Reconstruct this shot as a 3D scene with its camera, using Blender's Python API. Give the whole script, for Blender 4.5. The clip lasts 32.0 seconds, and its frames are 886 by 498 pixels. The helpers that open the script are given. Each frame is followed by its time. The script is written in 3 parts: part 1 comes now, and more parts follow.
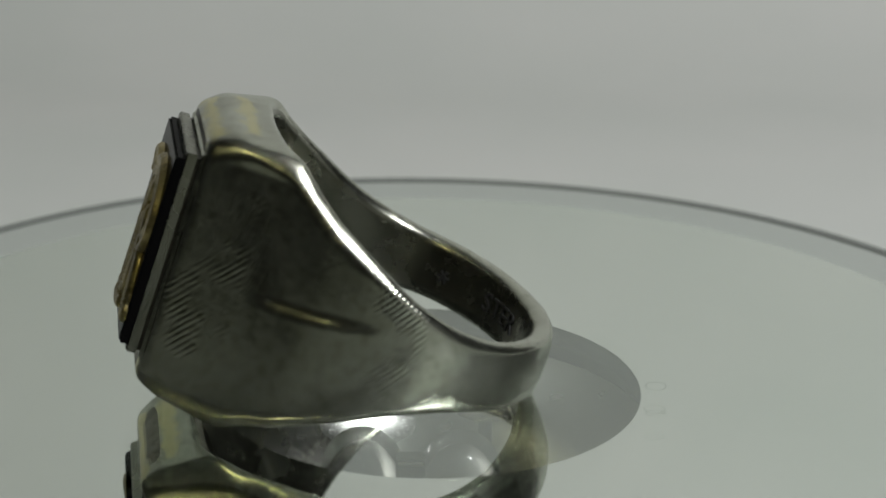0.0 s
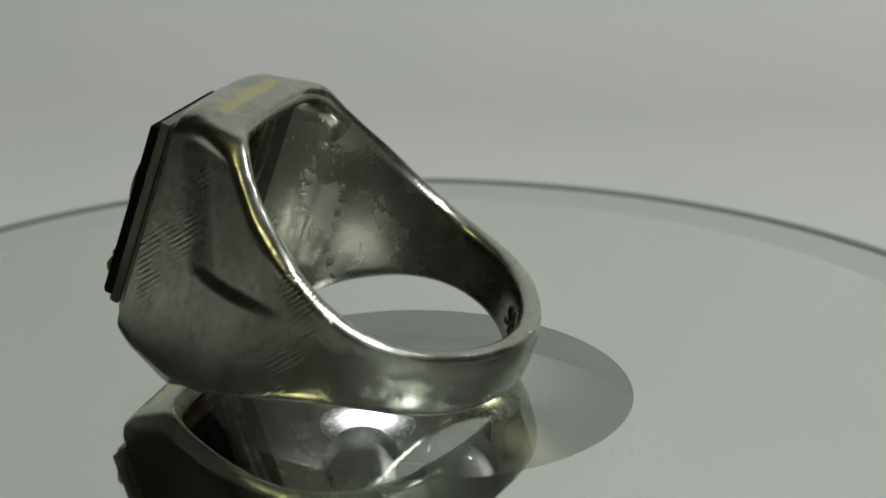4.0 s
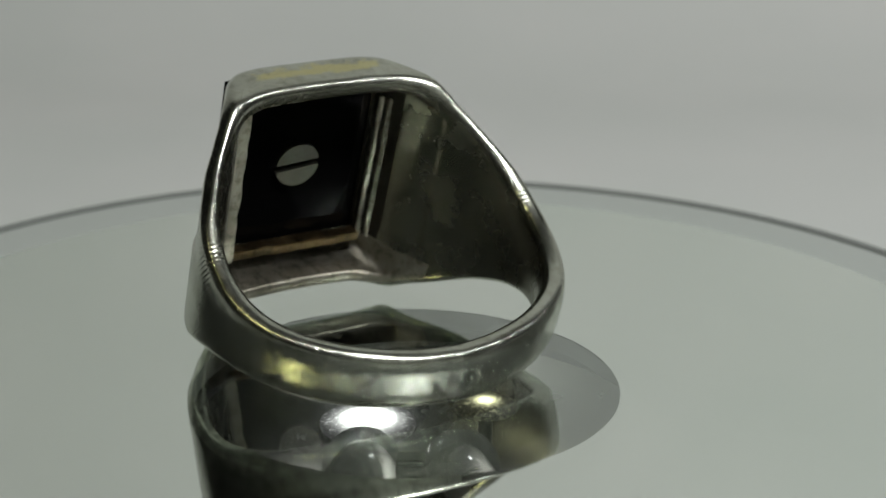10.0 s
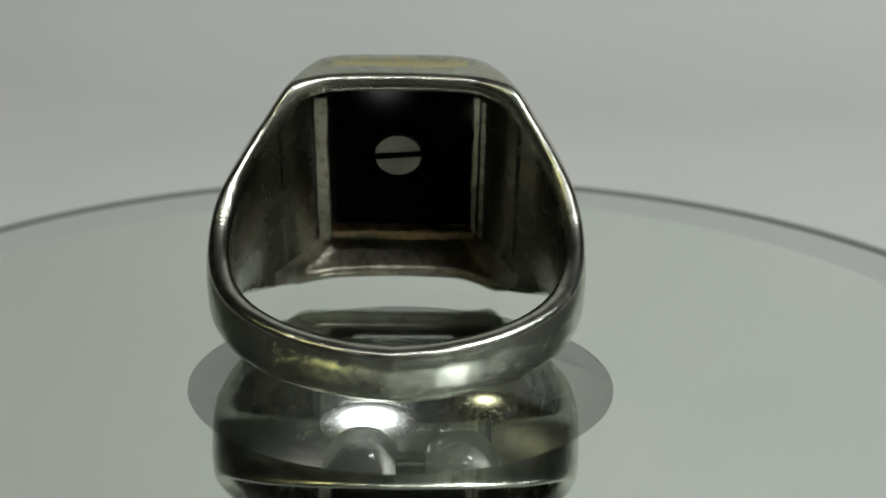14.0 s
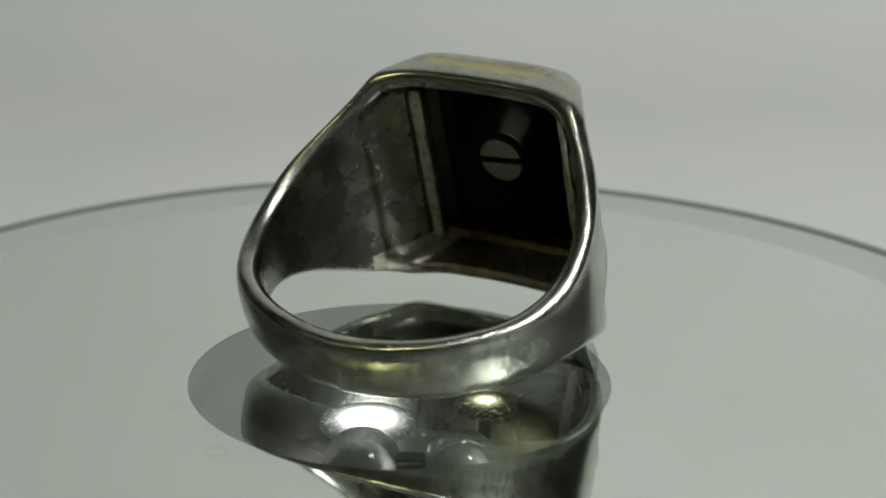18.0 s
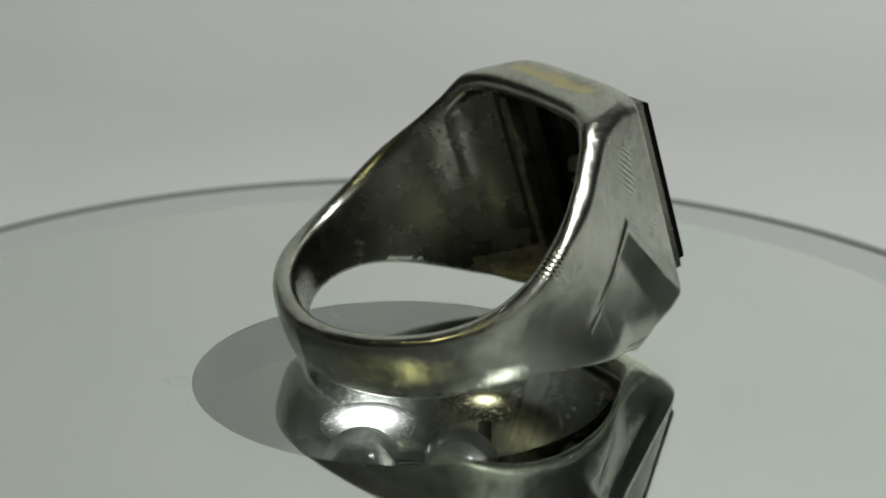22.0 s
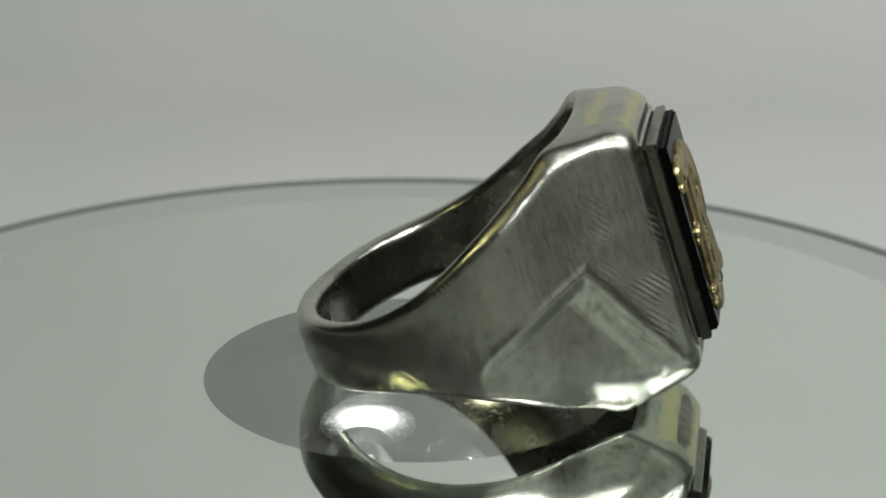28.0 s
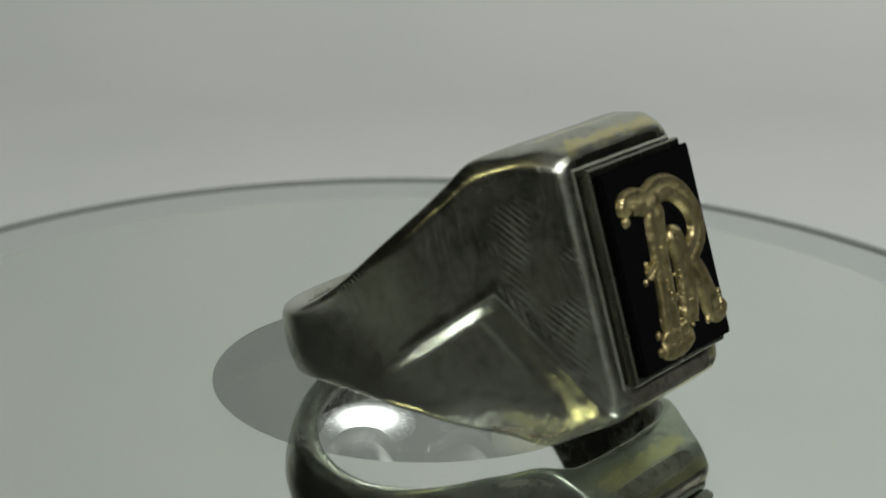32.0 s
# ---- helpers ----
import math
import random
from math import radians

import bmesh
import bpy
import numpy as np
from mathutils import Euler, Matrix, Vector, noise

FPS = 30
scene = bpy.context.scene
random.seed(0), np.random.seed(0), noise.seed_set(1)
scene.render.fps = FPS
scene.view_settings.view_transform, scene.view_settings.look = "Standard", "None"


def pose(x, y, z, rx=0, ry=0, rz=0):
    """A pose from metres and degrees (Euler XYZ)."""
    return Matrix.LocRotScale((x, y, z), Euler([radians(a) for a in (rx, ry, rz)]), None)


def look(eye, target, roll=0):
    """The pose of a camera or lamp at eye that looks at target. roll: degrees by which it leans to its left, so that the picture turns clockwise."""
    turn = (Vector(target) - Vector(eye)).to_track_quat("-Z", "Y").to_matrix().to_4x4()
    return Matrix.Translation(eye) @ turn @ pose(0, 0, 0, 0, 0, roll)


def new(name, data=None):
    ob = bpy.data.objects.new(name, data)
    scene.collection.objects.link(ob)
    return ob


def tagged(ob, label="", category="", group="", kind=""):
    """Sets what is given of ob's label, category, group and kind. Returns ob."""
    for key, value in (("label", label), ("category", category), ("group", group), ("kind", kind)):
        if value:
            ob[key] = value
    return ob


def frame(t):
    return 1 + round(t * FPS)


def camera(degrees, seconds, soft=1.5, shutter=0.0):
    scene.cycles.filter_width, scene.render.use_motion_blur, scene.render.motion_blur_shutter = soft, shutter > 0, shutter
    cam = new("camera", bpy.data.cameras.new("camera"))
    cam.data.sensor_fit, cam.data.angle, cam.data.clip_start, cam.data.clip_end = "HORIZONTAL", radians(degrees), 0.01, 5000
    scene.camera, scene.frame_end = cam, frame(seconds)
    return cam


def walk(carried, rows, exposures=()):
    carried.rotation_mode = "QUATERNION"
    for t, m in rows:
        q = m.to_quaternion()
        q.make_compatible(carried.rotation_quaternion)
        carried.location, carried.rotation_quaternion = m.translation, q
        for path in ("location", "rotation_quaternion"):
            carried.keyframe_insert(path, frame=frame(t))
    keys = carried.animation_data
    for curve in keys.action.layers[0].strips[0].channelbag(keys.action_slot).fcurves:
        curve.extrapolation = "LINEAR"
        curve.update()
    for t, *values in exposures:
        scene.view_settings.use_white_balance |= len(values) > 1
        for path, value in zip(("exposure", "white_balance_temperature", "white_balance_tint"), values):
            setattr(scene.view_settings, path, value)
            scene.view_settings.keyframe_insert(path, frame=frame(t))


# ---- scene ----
MM = 0.001

# ---- camera: stands still on a small tripod ----
cam = camera(28.1, 32.0, soft=1.6)
EYE = (0, -100.95 * MM, 40.43 * MM)
AIM = (0, 0, (40.43 - 100.95 * math.tan(radians(18.71))) * MM)
walk(cam, [(0.0, look(EYE, AIM, 0.74)), (32.0, look(EYE, AIM, 0.74))],
     exposures=[(0.0, -0.03), (3.0, 0.0), (9.0, -0.03), (14.0, 0.06), (18.0, 0.12), (25.0, 0.14), (28.0, 0.1), (30.0, 0.0), (32.0, 0.02)])
cam.data.dof.use_dof = True
cam.data.dof.focus_distance = 0.106
cam.data.dof.aperture_fstop = 58

# ---- light ----
world = bpy.data.worlds.new("room")
world.use_nodes = True
world.node_tree.nodes["Background"].inputs[0].default_value = (0.8, 0.86, 0.9, 1)
world.node_tree.nodes["Background"].inputs[1].default_value = 0.05
scene.world = world


def area_lamp(name, eye, target, size, power, colour):
    data = bpy.data.lights.new(name, "AREA")
    data.shape, data.size, data.energy, data.color = "DISK", size, power, colour
    ob = new(name, data)
    ob.matrix_world = look(eye, target)
    return ob


tagged(area_lamp("desk_lamp", (0.254, -0.282, 0.48), (0.06, 0.09, 0.02), 0.12, 3.1, (0.98, 1.0, 1.01)),
       "round white desk lamp above the turntable", "lamp")
tagged(area_lamp("room_bulb", (-0.26, -0.29, 0.39), (0, 0, 0), 0.08, 0.14, (1.0, 0.93, 0.45)),
       "small warm yellow bulb across the table", "lamp")


# ---- materials ----
def material(name, base, rough=0.5, metal=0.0):
    m = bpy.data.materials.new(name)
    m.use_nodes = True
    b = m.node_tree.nodes["Principled BSDF"]
    b.inputs["Base Color"].default_value = (*base, 1)
    b.inputs["Roughness"].default_value = rough
    b.inputs["Metallic"].default_value = metal
    return m


def noise_tex(m, scale, detail=4.0, rough=0.55, stretch=None):
    n, l = m.node_tree.nodes, m.node_tree.links
    co = n.new("ShaderNodeTexCoord")
    tex = n.new("ShaderNodeTexNoise")
    tex.inputs["Scale"].default_value = scale
    tex.inputs["Detail"].default_value = detail
    tex.inputs["Roughness"].default_value = rough
    if stretch:
        mp = n.new("ShaderNodeMapping")
        mp.inputs["Rotation"].default_value = stretch[1]
        mp.inputs["Scale"].default_value = stretch[0]
        l.new(co.outputs["Object"], mp.inputs[0])
        l.new(mp.outputs[0], tex.inputs["Vector"])
    else:
        l.new(co.outputs["Object"], tex.inputs["Vector"])
    return tex.outputs["Fac"]


def ramp(m, fac, stops):
    r = m.node_tree.nodes.new("ShaderNodeValToRGB")
    els = r.color_ramp.elements
    while len(els) < len(stops):
        els.new(0.5)
    for e, (pos, col) in zip(els, stops):
        e.position = pos
        e.color = (*col, 1) if len(col) == 3 else (col[0], col[0], col[0], 1)
    m.node_tree.links.new(fac, r.inputs[0])
    return r.outputs[0]


def bsdf(m):
    return m.node_tree.nodes["Principled BSDF"]


def colour(m, out):
    m.node_tree.links.new(out, bsdf(m).inputs["Base Color"])


def roughness(m, out):
    m.node_tree.links.new(out, bsdf(m).inputs["Roughness"])


def bump(m, layers):
    """layers: (height output, distance in metres, strength)."""
    last = None
    for out, dist, strength in layers:
        b = m.node_tree.nodes.new("ShaderNodeBump")
        b.inputs["Distance"].default_value = dist
        b.inputs["Strength"].default_value = strength
        m.node_tree.links.new(out, b.inputs["Height"])
        if last:
            m.node_tree.links.new(last, b.inputs["Normal"])
        last = b.outputs[0]
    m.node_tree.links.new(last, bsdf(m).inputs["Normal"])


def silver_material(name, base, dark, rough, marks=1.0, hatch=False, peel=0.0, spots=0.9):
    """Hand-polished metal: soft waves, fine grain that sparkles, thin scratches, file marks near the stone and the shank."""
    m = material(name, base, rough, 1.0)
    n, l = m.node_tree.nodes, m.node_tree.links
    cloud = ramp(m, noise_tex(m, 300, 4, 0.55), [(0.3, dark), (0.7, base)])
    speck = ramp(m, noise_tex(m, 1700, 3, 0.6), [(0.34, (spots, spots, spots * 0.96)), (0.5, (1.0, 1.0, 1.0))])
    mx = n.new("ShaderNodeMix")
    mx.data_type, mx.blend_type = "RGBA", "MULTIPLY"
    mx.inputs[0].default_value = 1.0
    l.new(cloud, mx.inputs[6])
    l.new(speck, mx.inputs[7])
    colour(m, mx.outputs[2])
    roughness(m, ramp(m, noise_tex(m, 420, 4, 0.6), [(0.2, (rough * 0.8,)), (0.8, (min(1, rough * 1.25),))]))
    layers = [(noise_tex(m, 230, 2), 0.00009, 0.45 * marks), (noise_tex(m, 620, 3, 0.6), 0.00003, 0.5 * marks)]
    for scale, turn, high in ((420, (0.6, 0.3, 0.8), 0.000009), (520, (1.3, -0.5, 2.1), 0.000008), (360, (0.2, 1.1, 1.4), 0.000009)):
        layers.append((ramp(m, noise_tex(m, scale, 2, 0.5, ((1, 60, 1), turn)), [(0.59, (0.0,)), (0.66, (1.0,))]), high, 0.5 * marks))
    if hatch:
        uv, xy = n.new("ShaderNodeUVMap"), n.new("ShaderNodeSeparateXYZ")
        uv.uv_map = "plan"
        l.new(uv.outputs[0], xy.inputs[0])
        line = n.new("ShaderNodeMapRange")
        line.inputs["From Min"].default_value, line.inputs["From Max"].default_value = -10.0, 14.0
        l.new(xy.outputs[0], line.inputs["Value"])
        # strips of file marks: at the shank end of the shoulder and beside the stone
        strip = ramp(m, line.outputs[0], [(0.40, (0.0,)), (0.44, (1.0,)), (0.52, (1.0,)), (0.56, (0.0,)), (0.80, (0.0,)), (0.84, (1.0,)), (0.95, (1.0,)), (0.98, (0.2,))])
        patch = ramp(m, noise_tex(m, 330, 2), [(0.48, (0.0,)), (0.60, (1.0,))])
        co, mp, wave = n.new("ShaderNodeTexCoord"), n.new("ShaderNodeMapping"), n.new("ShaderNodeTexWave")
        mp.inputs["Rotation"].default_value = (0.5, 0.9, 0.4)
        wave.inputs["Scale"].default_value = 1100
        wave.inputs["Distortion"].default_value = 0.8
        wave.inputs["Detail"].default_value = 2
        l.new(co.outputs["Object"], mp.inputs[0])
        l.new(mp.outputs[0], wave.inputs["Vector"])
        last = wave.outputs["Fac"]
        rise = n.new("ShaderNodeUVMap")
        rise.uv_map = "rise"
        up, away = n.new("ShaderNodeSeparateXYZ"), n.new("ShaderNodeMath")
        l.new(rise.outputs[0], up.inputs[0])
        away.operation = "ABSOLUTE"
        l.new(up.outputs[0], away.inputs[0])
        tenth = n.new("ShaderNodeMath")
        tenth.operation = "MULTIPLY"
        tenth.inputs[1].default_value = 0.1
        l.new(away.outputs[0], tenth.inputs[0])
        flat = ramp(m, tenth.outputs[0], [(0.42, (1.0,)), (0.55, (0.0,))])
        for k in (strip, patch, flat):
            mul = n.new("ShaderNodeMath")
            mul.operation = "MULTIPLY"
            l.new(last, mul.inputs[0])
            l.new(k, mul.inputs[1])
            last = mul.outputs[0]
        layers.append((last, 0.000022, 0.65))
    layers += [(noise_tex(m, 950, 3, 0.55), 0.000018, 0.4 * marks), (noise_tex(m, 2700, 2, 0.5), 0.000014, 0.55 * marks)]
    if peel:
        layers.append((noise_tex(m, 3300, 1, 0.5), 0.00005, peel))
    bump(m, layers)
    return m


SILVER_DULL = silver_material("tarnished silver", (0.42, 0.40, 0.33), (0.18, 0.165, 0.125), 0.36, 1.4, False, 0.6, 0.6)
BROWN = silver_material("browned gilt", (0.24, 0.17, 0.085), (0.06, 0.045, 0.025), 0.34, 1.4, False, 0.6, 0.5)
DISH = silver_material("pebbled metal dish", (0.36, 0.36, 0.34), (0.28, 0.28, 0.265), 0.24, 0.3, False, 0.3)
INNER = silver_material("tarnished inside", (0.26, 0.26, 0.213), (0.19, 0.19, 0.154), 0.26, 0.06, False, 0.0, 0.97)
# near-black: the head cavity's shade is put into the colour, on top of tarnish
RECESS_SHADE = silver_material("shaded tarnished recess", (0.06, 0.056, 0.045), (0.03, 0.028, 0.022), 0.36)
SCREW = silver_material("dull screw", (0.16, 0.158, 0.13), (0.10, 0.10, 0.082), 0.42)
GOLD = silver_material("worn gold", (0.50, 0.42, 0.205), (0.26, 0.21, 0.095), 0.36, 1.5, False, 1.0, 0.6)


def head_material():
    """Silver with two rubbed gilt bands across the head wall; the plan map is in millimetres."""
    m = silver_material("silver with rubbed gilt", (0.62, 0.635, 0.55), (0.46, 0.47, 0.39), 0.23, 0.8, True, 0.08, 0.8)
    n, l = m.node_tree.nodes, m.node_tree.links

    def op(kind, a, b):
        t = n.new("ShaderNodeMath")
        t.operation = kind
        for k, x in enumerate((a, b)):
            if isinstance(x, (int, float)):
                t.inputs[k].default_value = x
            elif x is not None:
                l.new(x, t.inputs[k])
        return t.outputs[0]

    def soft(x, edge, width):
        """1 below edge, 0 above."""
        t = op("DIVIDE", op("SUBTRACT", edge, x), width)
        t = op("ADD", t, 0.5)
        return op("MINIMUM", op("MAXIMUM", t, 0.0), 1.0)

    mp = n.new("ShaderNodeUVMap")
    mp.uv_map = "plan"
    xy = n.new("ShaderNodeSeparateXYZ")
    l.new(mp.outputs[0], xy.inputs[0])
    wob = op("MULTIPLY", op("SUBTRACT", noise_tex(m, 900, 5, 0.75), 0.5), 2.6)
    u = op("ADD", xy.outputs[0], wob)
    v = op("ABSOLUTE", op("ADD", xy.outputs[1], wob), None)
    band1 = op("MULTIPLY", soft(op("ABSOLUTE", op("SUBTRACT", u, 10.9), None), 0.5, 0.3), soft(v, 4.3, 0.5))
    band2 = op("MULTIPLY", soft(op("ABSOLUTE", op("SUBTRACT", u, 12.75), None), 0.32, 0.25), soft(v, 4.6, 0.4))
    mask = op("MULTIPLY", op("MAXIMUM", band1, band2), 0.85)
    mx = n.new("ShaderNodeMix")
    mx.data_type = "RGBA"
    l.new(mask, mx.inputs[0])
    old = bsdf(m).inputs["Base Color"].links[0].from_socket
    l.new(old, mx.inputs[6])
    mx.inputs[7].default_value = (0.72, 0.66, 0.34, 1)
    l.new(mx.outputs[2], bsdf(m).inputs["Base Color"])
    return m


HEAD = head_material()
ONYX = material("black onyx", (0.003, 0.003, 0.003), 0.06)
bsdf(ONYX).inputs["IOR"].default_value = 1.06
bsdf(ONYX).inputs["Specular IOR Level"].default_value = 0.3
roughness(ONYX, ramp(ONYX, noise_tex(ONYX, 900), [(0.35, (0.05,)), (0.75, (0.12,))]))
POLISHED = material("polished black backing", (0.002, 0.002, 0.002), 0.05)
bsdf(POLISHED).inputs["IOR"].default_value = 1.18
STAMP = material("dark patina", (0.006, 0.006, 0.005), 0.65)
PIN = material("pale pin", (0.7, 0.7, 0.66), 0.35, 1.0)

PAPER = material("grey backdrop paper", (0.62, 0.63, 0.60), 0.9)
colour(PAPER, ramp(PAPER, noise_tex(PAPER, 14, 3, 0.5), [(0.3, (0.58, 0.60, 0.57)), (0.7, (0.65, 0.65, 0.625))]))
bump(PAPER, [(noise_tex(PAPER, 900, 3), 0.00004, 0.3)])
CARD = material("white card", (0.8, 0.8, 0.78), 0.85)
bump(CARD, [(noise_tex(CARD, 700, 3), 0.00003, 0.3)])
GREY_CARD = material("grey card", (0.45, 0.455, 0.43), 0.85)
bump(GREY_CARD, [(noise_tex(GREY_CARD, 700, 3), 0.00003, 0.3)])
WALL = material("dim room wall", (0.06, 0.062, 0.06), 0.9)
colour(WALL, ramp(WALL, noise_tex(WALL, 3), [(0.3, (0.05, 0.052, 0.05)), (0.7, (0.07, 0.07, 0.068))]))
TABLE = material("table top", (0.15, 0.16, 0.125), 0.6)
colour(TABLE, ramp(TABLE, noise_tex(TABLE, 9), [(0.3, (0.135, 0.145, 0.11)), (0.7, (0.165, 0.175, 0.14))]))
BASE = material("dark plastic base", (0.03, 0.03, 0.03), 0.45)
colour(BASE, ramp(BASE, noise_tex(BASE, 400), [(0.3, (0.09, 0.092, 0.09)), (0.7, (0.12, 0.12, 0.12))]))


def half_mirror(name, share, tint, rough, clear=(0.93, 0.96, 0.94)):
    """A metallised clear sheet: part of the light is mirrored, the rest goes through."""
    m = bpy.data.materials.new(name)
    m.use_nodes = True
    n, l = m.node_tree.nodes, m.node_tree.links
    n.remove(n["Principled BSDF"])
    out = n["Material Output"]
    gl, tr, mx = n.new("ShaderNodeBsdfGlossy"), n.new("ShaderNodeBsdfTransparent"), n.new("ShaderNodeMixShader")
    gl.inputs["Color"].default_value = (*tint, 1)
    gl.inputs["Roughness"].default_value = rough
    tr.inputs["Color"].default_value = (*clear, 1)
    mx.inputs[0].default_value = share
    l.new(tr.outputs[0], mx.inputs[1])
    l.new(gl.outputs[0], mx.inputs[2])
    l.new(mx.outputs[0], out.inputs[0])
    return m


WINDOW = half_mirror("half-mirrored window", 0.46, (0.93, 0.97, 0.94), 0.03)
COVER = half_mirror("clear glass face", 0.03, (1.0, 1.0, 1.0), 0.02, (0.99, 1.0, 0.99))
MIRROR = material("silvered plate", (0.93, 0.965, 0.93), 0.035, 1.0)
MARGIN = material("pale margin", (0.42, 0.44, 0.42), 0.25)
LIP = material("grey glass edge", (0.16, 0.17, 0.16), 0.2)
RESIN = material("cloudy clear resin", (0.9, 0.9, 0.88), 0.1)
bsdf(RESIN).inputs["Transmission Weight"].default_value = 0.92
bsdf(RESIN).inputs["IOR"].default_value = 1.5
CHIP = material("black chip", (0.003, 0.003, 0.004), 0.5)


def glow(name, tint, strength, spread, halo, glint):
    """A lit diode, hot in its middle over spread metres; the pebbled sparkle and haze outwards are painted as emission.
    """
    m = material(name, (0.1, 0.1, 0.1), 0.6)
    n, l = m.node_tree.nodes, m.node_tree.links

    def op(kind, a, b=None):
        t = n.new("ShaderNodeMath")
        t.operation = kind
        for k, x in enumerate((a, b)):
            if isinstance(x, (int, float)):
                t.inputs[k].default_value = x
            elif x is not None:
                l.new(x, t.inputs[k])
        return t.outputs[0]

    co, ln = n.new("ShaderNodeTexCoord"), n.new("ShaderNodeVectorMath")
    ln.operation = "LENGTH"
    l.new(co.outputs["Object"], ln.inputs[0])

    def bell(width):
        return op("EXPONENT", op("MULTIPLY", op("POWER", op("DIVIDE", ln.outputs["Value"], width), 2.0), -1.0))

    pebble = ramp(m, noise_tex(m, 3900, 2), [(0.55, (0.0,)), (0.66, (1.0,))])
    sparkle = op("MULTIPLY", op("MULTIPLY", bell(halo), pebble), glint)
    haze = op("MULTIPLY", bell(halo), glint * 0.07)
    last = op("ADD", op("ADD", op("MULTIPLY", bell(spread), strength), sparkle), haze)
    bsdf(m).inputs["Emission Color"].default_value = (*tint, 1)
    l.new(last, bsdf(m).inputs["Emission Strength"])
    return m


LED_WHITE = glow("lit white diode", (1.0, 1.0, 0.99), 16.0, 0.00118, 0.0018, 4.0)
LED_WARM = glow("lit warm diode", (1.0, 0.98, 0.6), 7.0, 0.00055, 0.0013, 1.6)
MARK = half_mirror("faint etched mark", 0.02, (1.0, 1.0, 1.0), 0.3, (0.915, 0.93, 0.915))


# ---- mesh helpers ----
def to_mesh(name, bm, mat, smooth=True):
    bmesh.ops.recalc_face_normals(bm, faces=bm.faces)
    me = bpy.data.meshes.new(name)
    bm.to_mesh(me)
    bm.free()
    me.materials.append(mat)
    if smooth:
        me.shade_smooth()
        me.set_sharp_from_angle(angle=radians(38))
    return me


def part(name, bm, mat, parent=None, label="", smooth=True):
    ob = new(name, to_mesh(name, bm, mat, smooth))
    if parent:
        ob.parent = parent
    if label:
        ob["label"] = label
    return ob


def grid_mesh(bm, rows, close_u=False, close_v=False):
    """Quads over rows of points."""
    vs = [[bm.verts.new(p) for p in row] for row in rows]
    n, k = len(vs), len(vs[0])
    for i in range(n if close_u else n - 1):
        for j in range(k if close_v else k - 1):
            bm.faces.new((vs[i][j], vs[(i + 1) % n][j], vs[(i + 1) % n][(j + 1) % k], vs[i][(j + 1) % k]))
    return vs


def lathe(bm, profile, n=96, centre=(0, 0), closed=False):
    """profile: (radius, z) pairs, turned round the z axis."""
    rows = []
    for i in range(n):
        a = 2 * math.pi * i / n
        rows.append([(centre[0] + r * math.cos(a), centre[1] + r * math.sin(a), z) for r, z in profile])
    grid_mesh(bm, rows, close_u=True, close_v=closed)


def smooth_line(points, n):
    """n points spread evenly along a smooth curve through the given ones."""
    pts = [np.array(p, float) for p in points]
    pts = [2 * pts[0] - pts[1]] + pts + [2 * pts[-1] - pts[-2]]
    fine = []
    for a, b, c, d in zip(pts, pts[1:], pts[2:], pts[3:]):
        for t in np.linspace(0, 1, 24, endpoint=False):
            fine.append(0.5 * (2 * b + (c - a) * t + (2 * a - 5 * b + 4 * c - d) * t * t + (3 * b - a - 3 * c + d) * t ** 3))
    fine.append(pts[-2])
    fine = np.array(fine)
    s = np.concatenate([[0], np.cumsum(np.linalg.norm(np.diff(fine, axis=0), axis=1))])
    q = np.linspace(0, s[-1], n)
    return np.stack([np.interp(q, s, fine[:, k]) for k in range(fine.shape[1])], 1)


def smoothstep(a, b, x):
    t = np.clip((x - a) / (b - a), 0.0, 1.0)
    return t * t * (3 - 2 * t)


# ---- setting: paper sweep, room ----
def sheet_sweep():
    bm = bmesh.new()
    line = [(-0.05, -0.030), (0.18, -0.030)]
    for i in range(1, 25):
        a = math.pi / 2 * i / 24
        line.append((0.18 + 0.11 * math.sin(a), 0.08 - 0.11 * math.cos(a)))
    line.append((0.29, 0.9))
    rows = [[(x, y, z) for y, z in line] for x in np.linspace(-0.3, 0.32, 9)]
    grid_mesh(bm, rows)
    ob = part("backdrop", bm, PAPER)
    sol = ob.modifiers.new("thick", "SOLIDIFY")
    sol.thickness, sol.offset = 0.001, 0
    return tagged(ob, "plain pale grey paper sweep behind and below the turntable", "backdrop", kind="structure")


def slab(name, x0, x1, y0, y1, z0, z1, mat, label, cat):
    bm = bmesh.new()
    m = Matrix.LocRotScale(((x0 + x1) / 2, (y0 + y1) / 2, (z0 + z1) / 2), None, (x1 - x0, y1 - y0, z1 - z0))
    bmesh.ops.create_cube(bm, size=1, matrix=m)
    return tagged(part(name, bm, mat, smooth=False), label, cat, kind="structure")


sheet_sweep()
# card added out of view; its reflection brightens the ring's right-hand shoulder
slab("fill_card", 0.1, 0.5, -0.403, -0.4, -0.04, 0.26, GREY_CARD, "unseen grey card added to brighten reflections in the ring", "backdrop")
slab("wall_north", -1.2, 1.2, 1.2, 1.3, -0.04, 1.8, WALL, "plain dim grey room wall", "wall")
slab("wall_south", -1.2, 1.2, -1.3, -1.2, -0.04, 1.8, WALL, "plain dim grey room wall", "wall")
slab("wall_west", -1.3, -1.2, -1.3, 1.3, -0.04, 1.8, WALL, "plain dim grey room wall", "wall")
slab("wall_east", 1.2, 1.3, -1.3, 1.3, -0.04, 1.8, WALL, "plain dim grey room wall", "wall")
